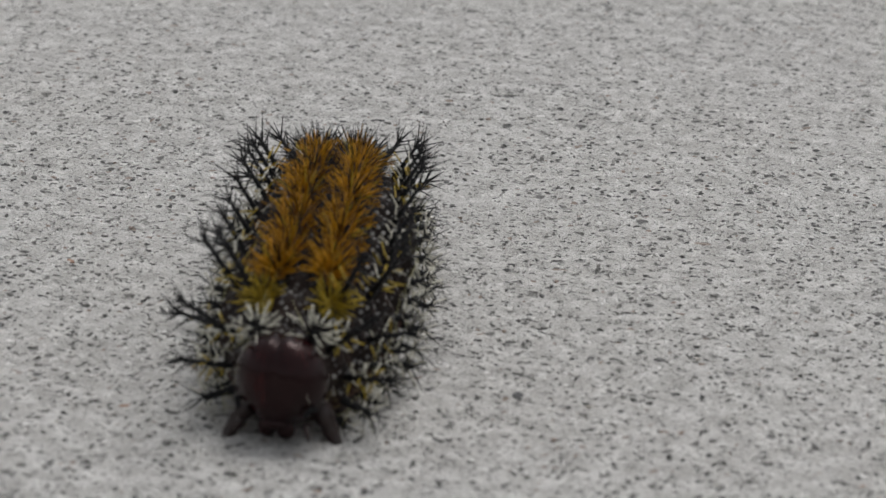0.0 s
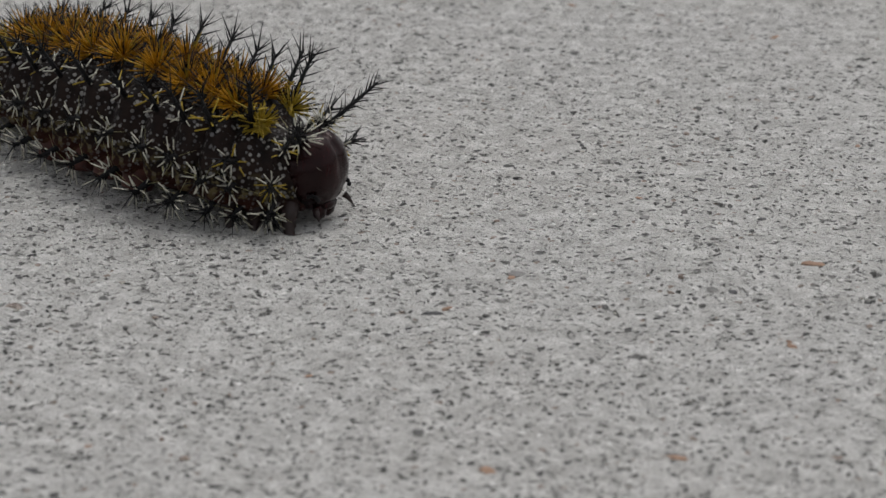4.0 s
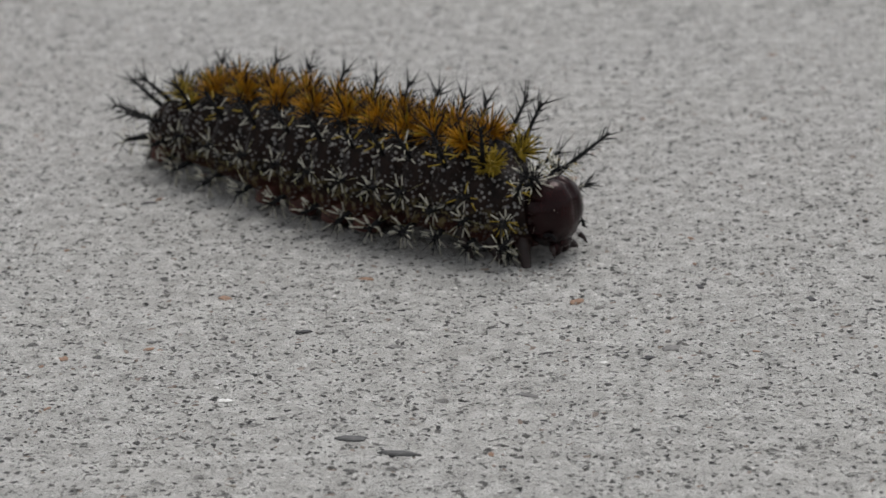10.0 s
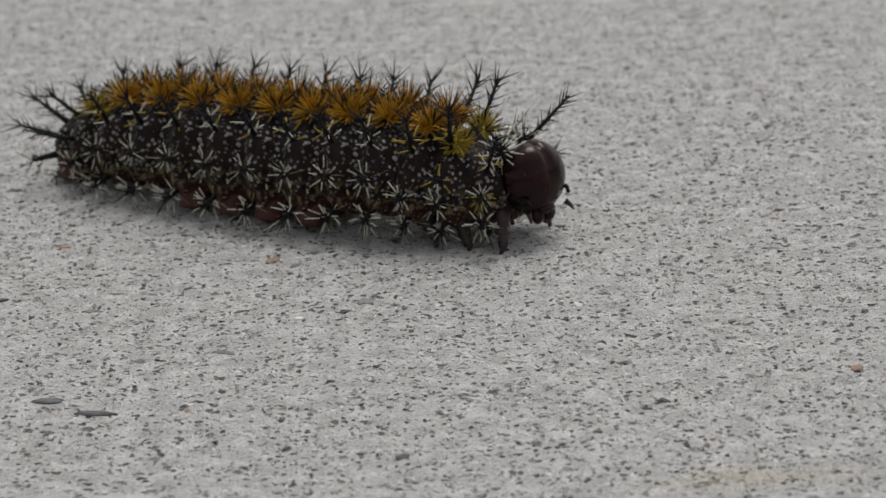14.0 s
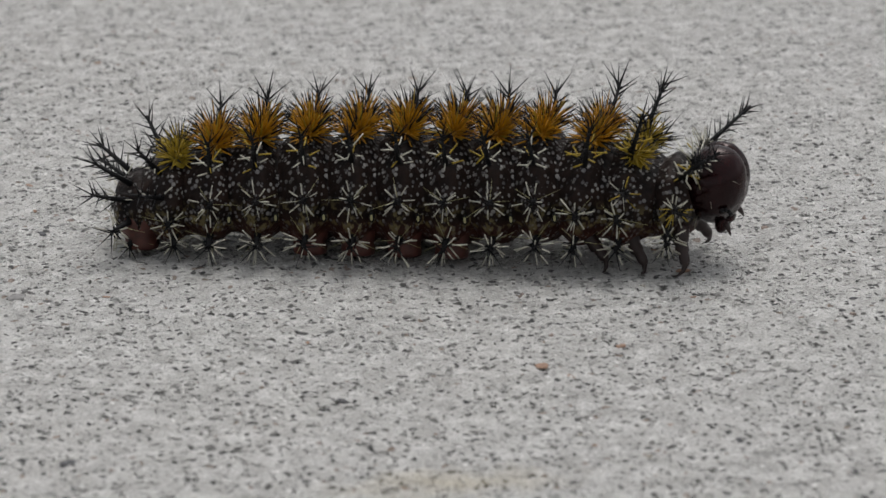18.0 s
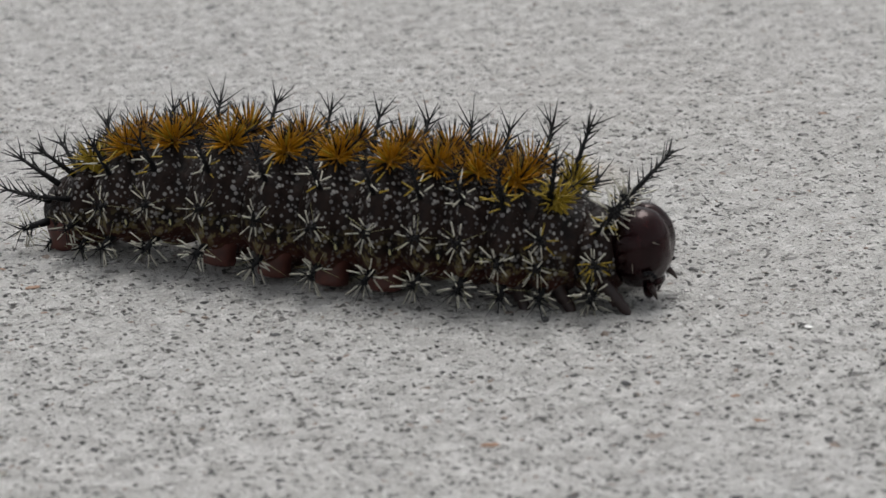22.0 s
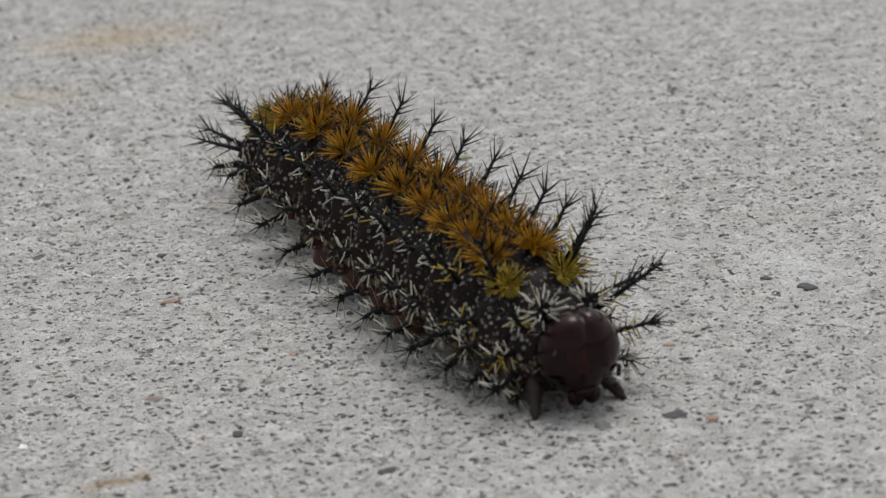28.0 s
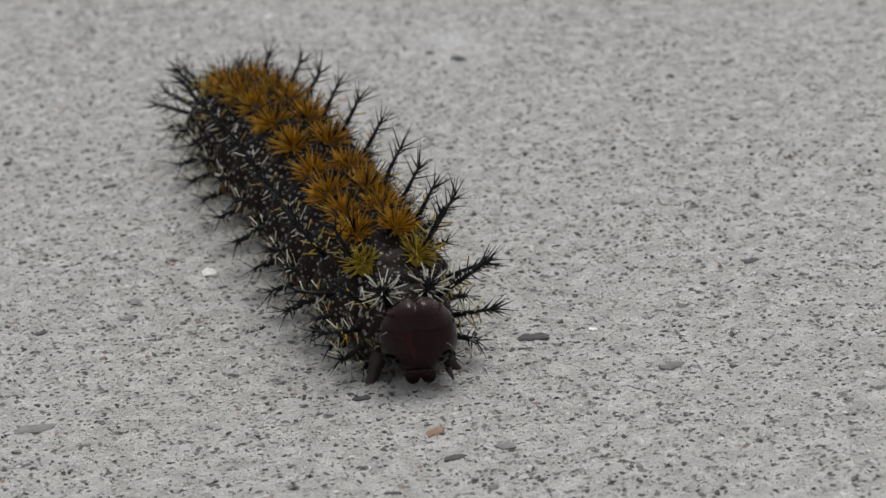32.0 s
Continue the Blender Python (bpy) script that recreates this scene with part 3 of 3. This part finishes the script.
        if n < 3:
            me = bent("claw", [(-0.2, 0, 0.9), (0.15, 0, -0.2), (0.3, 0, -0.62), (0.36, 0, -0.72), (0.62, 0, -1.25), (0.72, 0, -1.36), (0.98, 0, -1.85), (1.05, 0, -2.1), (1.12, 0, -2.25), (1.08, 0, -2.65), (0.86, 0, -2.98), (0.5, 0, -3.2)], (0.74, 0.64, 0.60, 0.48, 0.52, 0.38, 0.40, 0.34, 0.20, 0.15, 0.09, 0.02), LEG)
            for side in (1, -1):
                leg = part("leg", me, seg, Matrix.Translation(((1.0 if n == 0 else 0.4) * MM, side * (0.72 if n == 0 else 0.62) * R * MM, -0.50 * R * MM)) @ Matrix.Rotation(side * (0.55 if n == 0 else 0.38), 4, "X"), "dark horny hooked leg")
                legs.append((leg, leg.matrix_basis.copy(), n, side))
        if n in (5, 6, 7, 8, 12):
            me = bent("stub", [(0, 0, 1.4), (0, 0, 0.3), (0.05, 0, -0.5), (0.1, 0, -0.95), (0.1, 0, -1.25), (0.1, 0, -1.4)], (1.5, 1.4, 1.15, 1.2, 1.15, 0.7), FLESH, 12)
            for side in (1, -1):
                part("proleg", me, seg, Matrix.Translation((0, side * 0.64 * R * MM, (-0.62 * R + 0.35) * MM)) @ Matrix.Rotation(side * 0.22, 4, "X"), "fleshy dull red proleg")
    head = part("head", head_mesh(), root, label="glossy dark maroon head")
    jaw = ball("jaw", 0.7, HEAD, (0.7, 0.85, 1.0))
    feeler = bent("feeler", [(0, 0, 0), (0.35, 0, -0.25), (0.7, 0, -0.65)], (0.26, 0.18, 0.05), LEG, 7)
    eye = ball("eye", 0.17, BLACK, n=8)
    part("lip", ball("lip", 0.8, HEAD, (0.55, 1.1, 0.5)), head, Matrix.Translation((1.3 * SKULL * MM, 0, -1.85 * SKULL * MM)))
    for side in (1, -1):
        part("mandible", jaw, head, Matrix.Translation((1.0 * SKULL * MM, side * 0.5 * SKULL * MM, -2.3 * SKULL * MM)))
        part("antenna", feeler, head, Matrix.Translation((1.35 * SKULL * MM, side * 1.75 * SKULL * MM, -1.75 * SKULL * MM)) @ Matrix.Rotation(side * 0.5, 4, "Z"))
        for a in range(4):
            w = 0.5 + a * 0.55
            part("eye", eye, head, Matrix.Translation(((1.2 + 0.38 * math.cos(w)) * SKULL * MM, side * (2.04 - 0.2 * math.cos(w)) * SKULL * MM, (-1.25 + 0.42 * math.sin(w)) * SKULL * MM)))
    part("face_hair", hairs(rng, 18, 2.75 * SKULL, 0.8), head)
    return root, pieces, head, legs


# ---- the caterpillar's way on the slab: seconds, x, y in mm ----
HEAD_WAY = [(0, -87.1, 202.1), (1, -75.6, 202.6), (2, -66.4, 193.7), (3, -57.3, 190.6), (4, -48.6, 186.8), (4.5, -44.9, 185.3), (6.5, -25.3, 176.5), (7, -20.8, 173.0), (8, -17.3, 162.5), (9, -11.3, 160.1), (10, -2.0, 153.8), (11, 7.1, 153.3), (12, 16.3, 149.9), (13, 16.8, 143.3), (14, 20.0, 144.5), (15, 24.3, 136.9), (15.5, 28.8, 140.6)]
HEAD_WAY += [(17.5, 49.9, 128.5), (18, 55.8, 131.2), (19, 65.6, 126.4), (20, 77.9, 124.2), (21, 81.8, 121.2), (22, 90.9, 111.5), (23, 95.2, 98.7), (23.6, 97.7, 90.8), (24, 97.7, 86.7), (25, 97.7, 71.9), (25.5, 98.3, 65.1), (27.5, 98.7, 36.4), (28, 102.6, 32.6), (29, 101.6, 20.3), (29.5, 104.3, 12.4), (30, 106.5, 5.6), (31, 105.2, -11.6), (32, 102.5, -26.4)]
MIDDLE_WAY = [(0, -90.8, 219.3), (1, -87.5, 217.8), (2, -78.0, 207.5), (3, -71.3, 198.3), (4, -62.6, 192.8), (4.5, -58.2, 190.0), (6.5, -40.8, 178.9), (7, -37.8, 180.0), (8, -32.3, 172.0), (9, -25.6, 167.0), (10, -17.5, 164.7), (11, -12.1, 160.9), (12, -3.7, 158.9), (13, -0.8, 154.3), (14, 2.0, 154.2), (15, 7.4, 150.3), (15.5, 9.4, 151.3)]
MIDDLE_WAY += [(17.5, 30.0, 139.0), (18, 35.7, 138.3), (19, 45.3, 135.5), (20, 57.5, 135.2), (21, 63.8, 131.3), (22, 74.4, 124.0), (23, 81.5, 112.7), (23.6, 84.7, 107.9), (24, 88.3, 105.3), (25, 89.8, 94.5), (25.5, 91.5, 90.2), (27.5, 96.3, 59.4), (28, 98.5, 55.9), (29, 98.9, 43.8), (29.5, 100.1, 37.4), (30, 101.3, 31.0), (31, 103.1, 16.4), (32, 101.3, 1.6)]
TAIL_WAY = [(0, -96.7, 237.9), (1, -94.2, 234.3), (2, -92.0, 225.0), (3, -87.8, 215.4), (4, -79.7, 209.3), (4.5, -75.7, 206.2), (6.5, -59.6, 194.0), (7, -57.4, 197.0), (8, -49.3, 189.4), (9, -41.7, 187.7), (10, -35.8, 183.4), (11, -31.0, 178.6), (12, -23.9, 172.6), (13, -20.4, 166.8), (14, -16.8, 169.1), (15, -11.1, 165.4), (15.5, -7.8, 162.5)]
TAIL_WAY += [(17.5, 9.9, 144.8), (18, 15.4, 142.2), (19, 24.4, 137.1), (20, 36.3, 141.0), (21, 46.0, 139.2), (22, 57.9, 140.3), (23, 66.8, 129.6), (23.6, 71.9, 124.9), (24, 77.3, 125.6), (25, 79.0, 120.5), (25.5, 82.0, 120.9), (27.5, 93.5, 95.6), (28, 94.7, 90.4), (29, 96.3, 78.4), (29.5, 97.0, 71.4), (30, 97.2, 66.0), (31, 99.3, 51.6), (32, 99.6, 36.4)]
# seconds, raise of the head in mm, turn to the left and nod up in degrees
NOD = [(0, 0.5, -8, 0), (1, 0, 6, 0), (2, 0, -20, 0), (3, 0.3, -8, 0), (4, 0.3, -12, 0), (4.5, 0.3, -25, 0), (6.5, 0.6, 5, -5), (7, 0.6, 5, 0), (8, 0.3, -32, 0), (9, 0.3, -28, 5), (10, 0.3, -5, 0), (11, 0.5, 0, -5), (12, 0.8, 8, 0), (13, 0.3, -35, 0), (14, 1.5, -25, 8), (15, 2, -12, 5), (15.5, 4, 0, 30)]
NOD += [(17.5, 5, 5, 35), (18, 2.5, 0, -4), (18.5, 1.5, -15, -5), (19, 5, 5, 38), (20, 3, 0, 12), (21, 0.3, -50, 0), (22, 0.3, -5, 0), (22.5, 1.5, -25, 8), (23, 0.3, 8, 0), (23.6, 0.3, -5, 0), (24, 1, -40, 0), (25, 0.3, -32, 0), (25.5, 0.3, -25, 0), (27.5, 0.3, -15, 0), (28, 0.3, -5, 0), (29, 0.3, -10, 4), (29.5, 5.5, 12, 28), (30, 0.3, -5, 0), (31, 0.3, 0, 0), (32, 0.3, -15, 0)]
# way in mm for each wave that runs up the body
STRIDE = 12.7


def smooth_rows(rows):
    """A function that glides through rows of (t, values...)."""
    t = np.array([r[0] for r in rows], float)
    y = np.array([r[1:] for r in rows], float)
    slope = np.gradient(y, t, axis=0)

    def at(x):
        x = min(max(x, t[0]), t[-1])
        i = min(max(int(np.searchsorted(t, x)) - 1, 0), len(t) - 2)
        h = t[i + 1] - t[i]
        s = (x - t[i]) / h
        return ((2 * s**3 - 3 * s**2 + 1) * y[i] + (s**3 - 2 * s**2 + s) * h * slope[i] + (3 * s**2 - 2 * s**3) * y[i + 1] + (s**3 - s**2) * h * slope[i + 1])
    return at


def motions():
    head, middle, tail, nod = smooth_rows(HEAD_WAY), smooth_rows(MIDDLE_WAY), smooth_rows(TAIL_WAY), smooth_rows(NOD)
    times = [i * 0.25 for i in range(129)]
    rows = {ob: [] for ob in (ROOT, HEAD_PART, *PIECES, *(leg for leg, *_ in LEGS))}
    gone = np.r_[0, np.cumsum([np.hypot(*(middle(b) - middle(a))) for a, b in zip(times, times[1:])])]

    def phase(t):
        return float(np.interp(t, times, gone)) / STRIDE

    def spot(t, u):
        """Axis of the body at the share u from head to tail: place on the ground in mm."""
        u += 0.010 * math.sin(2 * math.pi * (phase(t) - 0.6 + 1.25 * u)) * max(0.0, min(1, 4 * u))
        return head(t) * (1 - u) * (1 - 2 * u) + middle(t) * 4 * u * (1 - u) + tail(t) * u * (2 * u - 1)

    def lift(t, u):
        w = math.sin(2 * math.pi * (phase(t) - 0.46 + 1.25 * u))
        return 0.55 * max(0.0, w) ** 2 * (0.35 if u < 0.2 else 1.0)

    for t in times:
        mid = spot(t, 0.5)
        d = spot(t, 0.42) - spot(t, 0.58)
        root = Matrix.Translation((mid[0] * MM, mid[1] * MM, 0)) @ Matrix.Rotation(math.atan2(d[1], d[0]), 4, "Z")
        back = root.inverted()
        rows[ROOT].append((t, root))
        raise_, turn, up = nod(t)
        for n, (ob, u) in enumerate(zip((HEAD_PART, *PIECES), (0.0, *PLACE))):
            p = spot(t, u)
            d = spot(t, u - 0.03) - spot(t, u + 0.03)
            front = max(0.0, 1 - u / 0.26) ** 1.4
            R = RADII[n - 1] if n else 3.1
            z = (R * 0.88 + 0.1 if n else 3.4) + lift(t, u) + raise_ * front
            slope = (lift(t, u - 0.03) - lift(t, u + 0.03)) / max(1.0, np.hypot(*d)) if u < 0.95 else 0
            yaw = math.atan2(d[1], d[0]) + (math.radians(turn) if n == 0 else math.radians(turn) * 0.35 * front)
            tilt = -math.atan(slope) * 0.7 - math.radians(up) * (1 if n == 0 else min(1.0, 1.35 * front)) + (0.16 if n == 0 else 0)
            m = Matrix.Translation((p[0] * MM, p[1] * MM, z * MM)) @ Matrix.Rotation(yaw, 4, "Z") @ Matrix.Rotation(tilt, 4, "Y")
            rows[ob].append((t, back @ m))
        for leg, rest, n, side in LEGS:
            a = 0.35 * math.sin(2 * math.pi * (phase(t) + 0.12 * n) + (0.5 if side > 0 else 0))
            rows[leg].append((t, rest @ Matrix.Rotation(a, 4, "Y")))
    for ob, r in rows.items():
        walk(ob, r)


# stones set in the concrete, that can be told apart: x, y, width, depth in mm
DARK_STONES = [(-36.0, 169.7, 1.23, 0.98), (107.8, 29.0, 1.41, 1.57), (101.5, -40.3, 1.44, 1.14), (97.9, -27.4, 1.24, 0.89), (112.2, -21.1, 2.21, 1.63), (131.8, -12.5, 1.25, 1.08), (81.0, 37.1, 0.96, 0.9), (88.4, 27.0, 0.99, 1.32), (124.1, 49.1, 1.56, 1.25), (66.1, 113.9, 0.68, 0.73), (84.1, 96.5, 0.69, 0.69), (63.4, 122.2, 0.58, 0.74), (94.1, 62.8, 0.96, 1.01), (-17.7, 178.0, 0.7, 0.82), (-18.1, 193.5, 0.58, 0.7), (-19.9, 136.4, 1.28, 0.58), (9.7, 100.0, 1.07, 0.95), (67.8, 25.1, 1.09, 1.03), (100.5, 13.2, 0.89, 0.78), (75.3, 2.1, 1.3, 1.1), (100.7, -11.3, 0.9, 0.8)]
LONG_STONES = [(-14.4, 113.8, 2.72, 0.83), (-11.0, 110.9, 2.61, 0.83)]
GREY_STONES = [(-32.4, 178.5, 1.48, 1.05), (75.1, -23.6, 1.91, 2.74), (105.2, -39.7, 1.55, 1.31), (119.9, -30.4, 1.4, 1.76), (103.0, 28.8, 1.25, 1.2), (110.3, 89.9, 1.33, 1.07), (7.2, 131.7, 1.53, 1.18), (85.9, -1.3, 1.2, 1.1), (84.8, -4.6, 1.0, 1.2), (-2.7, 122.1, 0.8, 1.6), (86.1, 55.7, 0.9, 0.9)]
PALE_STONES = [(-24.0, 121.7, 0.8, 1.0), (92.4, 2.8, 1.4, 1.5), (102.7, 80.5, 0.83, 0.95), (-46.0, 164.1, 0.61, 0.53), (99.0, 102.2, 0.62, 0.55), (2.4, 128.8, 0.51, 0.55), (67.6, 40.5, 0.75, 0.8), (-38.1, 139.4, 0.4, 0.4), (86.3, 10.7, 0.35, 0.4), (116.7, -21.2, 0.6, 0.7), (110.7, 71.1, 0.79, 0.94)]
RUSTY_STONES = [(81.8, 65.0, 1.29, 0.97), (72.7, 89.2, 1.09, 0.83), (104.5, 48.6, 0.95, 1.0), (-16.3, 148.7, 1.28, 0.64), (-26.7, 144.5, 1.05, 0.99), (101.3, -35.4, 1.55, 1.31), (40.5, 112.4, 0.82, 1.15), (-13.3, 184.7, 1.52, 0.94), (0.1, 142.6, 1.29, 1.05), (-36.9, 131.0, 0.9, 0.9), (105.4, 33.6, 0.75, 0.8), (109.8, 27.6, 0.7, 0.9), (111.5, 41.7, 0.9, 0.6)]


def stone_mesh(seed, mat):
    """A flat, broken stone one unit across."""
    rng = random.Random(seed)
    k = 9
    v, f = [], []
    for z, q in ((-0.10, 1.0), (0.06, 0.96), (0.13, 0.7)):
        for i in range(k):
            a = 2 * math.pi * (i + rng.uniform(-0.3, 0.3) * (z < 0)) / k
            r = 0.5 * q * (1 + 0.22 * math.sin(a * 2 + seed) + 0.14 * math.sin(a * 5 + 2 * seed))
            v.append((r * math.cos(a), r * math.sin(a), z + rng.uniform(-0.02, 0.02)))
    for j in range(2):
        for i in range(k):
            n = (i + 1) % k
            f.append((j * k + i, j * k + n, (j + 1) * k + n, (j + 1) * k + i))
    f.append(tuple(range(2 * k, 3 * k)))
    return mesh("stone", v, f, [mat], smooth=False)


def stones(parent):
    kinds = [(DARK_STONES, (0.065, 0.065, 0.068), "dark grey stone set in concrete"), (LONG_STONES, (0.11, 0.11, 0.11), "long dark stone chip"), (GREY_STONES, (0.19, 0.185, 0.18), "mid grey stone set in concrete"), (PALE_STONES, (0.80, 0.79, 0.75), "white quartz grain"), (RUSTY_STONES, (0.30, 0.19, 0.13), "rusty brown stone")]
    rng = random.Random(11)
    for n, (places, colour, label) in enumerate(kinds):
        mat = one_stone("stone_%d" % n, colour)
        shapes = [stone_mesh(5 * n + k, mat) for k in range(3)]
        for x, y, w, d in places:
            turn = -12 if places is LONG_STONES else (0 if w > 1.25 * d else rng.uniform(0, 180))
            part("stone", rng.choice(shapes), parent, pose(x * MM, y * MM, 0, 0, 0, turn) @ Matrix.Diagonal((w * MM, d * MM, 0.5 * w * MM, 1)), label)
        if n in (0, 2, 4):
            for _ in range(90):
                x, y = rng.choice(TRAIL)
                x, y, w = x + rng.uniform(-55, 55), y + rng.uniform(-60, 40), 0.45 + 0.6 * rng.random() ** 2
                part("stone", rng.choice(shapes), parent, pose(x * MM, y * MM, 0, 0, 0, rng.uniform(0, 180)) @ Matrix.Diagonal((w * MM, w * rng.uniform(0.5, 0.9) * MM, 0.4 * w * MM, 1)))


def bark_flake():
    """A curled flake of dry bark that lies on the slab."""
    v, f = [], []
    nx, ny = 14, 6
    for side in (0, 1):
        for j in range(ny):
            for i in range(nx):
                a, b = i / (nx - 1) - 0.5, j / (ny - 1) - 0.5
                wide = 1 - (2 * a) ** 4 * 0.75
                x, y = a * 3.9, b * 1.7 * wide + 0.25 * math.sin(a * 4)
                z = 0.02 + 0.45 * (a + 0.1) ** 2 + 0.6 * b * b + 0.05 * noise.noise(Vector((x * 3, y * 3, 1.0))) + (0.16 if side else 0.0)
                v.append((x * MM, y * MM, z * MM))
    o = nx * ny
    for j in range(ny - 1):
        for i in range(nx - 1):
            a = j * nx + i
            f.append((a, a + nx, a + nx + 1, a + 1))
            f.append((o + a, o + a + 1, o + a + nx + 1, o + a + nx))
    rim = [i for i in range(nx)] + [j * nx + nx - 1 for j in range(1, ny)] + [(ny - 1) * nx + i for i in range(nx - 2, -1, -1)] + [j * nx for j in range(ny - 2, 0, -1)]
    for a, b in zip(rim, rim[1:] + rim[:1]):
        f.append((a, b, o + b, o + a))
    ob = new("bark_flake", mesh("bark_flake", v, f, [TWIG]))
    ob.matrix_basis = pose(-0.0613, 0.3028, 0.0, 0, 0, 10)
    return tagged(ob, "small curled reddish brown bark flake on the concrete", "bark flake")


GROUND = ground()
ROOT, PIECES, HEAD_PART, LEGS = caterpillar()
bark_flake()
stones(GROUND)
bed = new("sand_grains", grains(40000, 0.00005, 0.00034, 3, (-0.17, 0.20, -0.12, 0.32)))
tagged(bed, "dark and pale sand grains bedded in the concrete", "sand", kind="stuff")


motions()
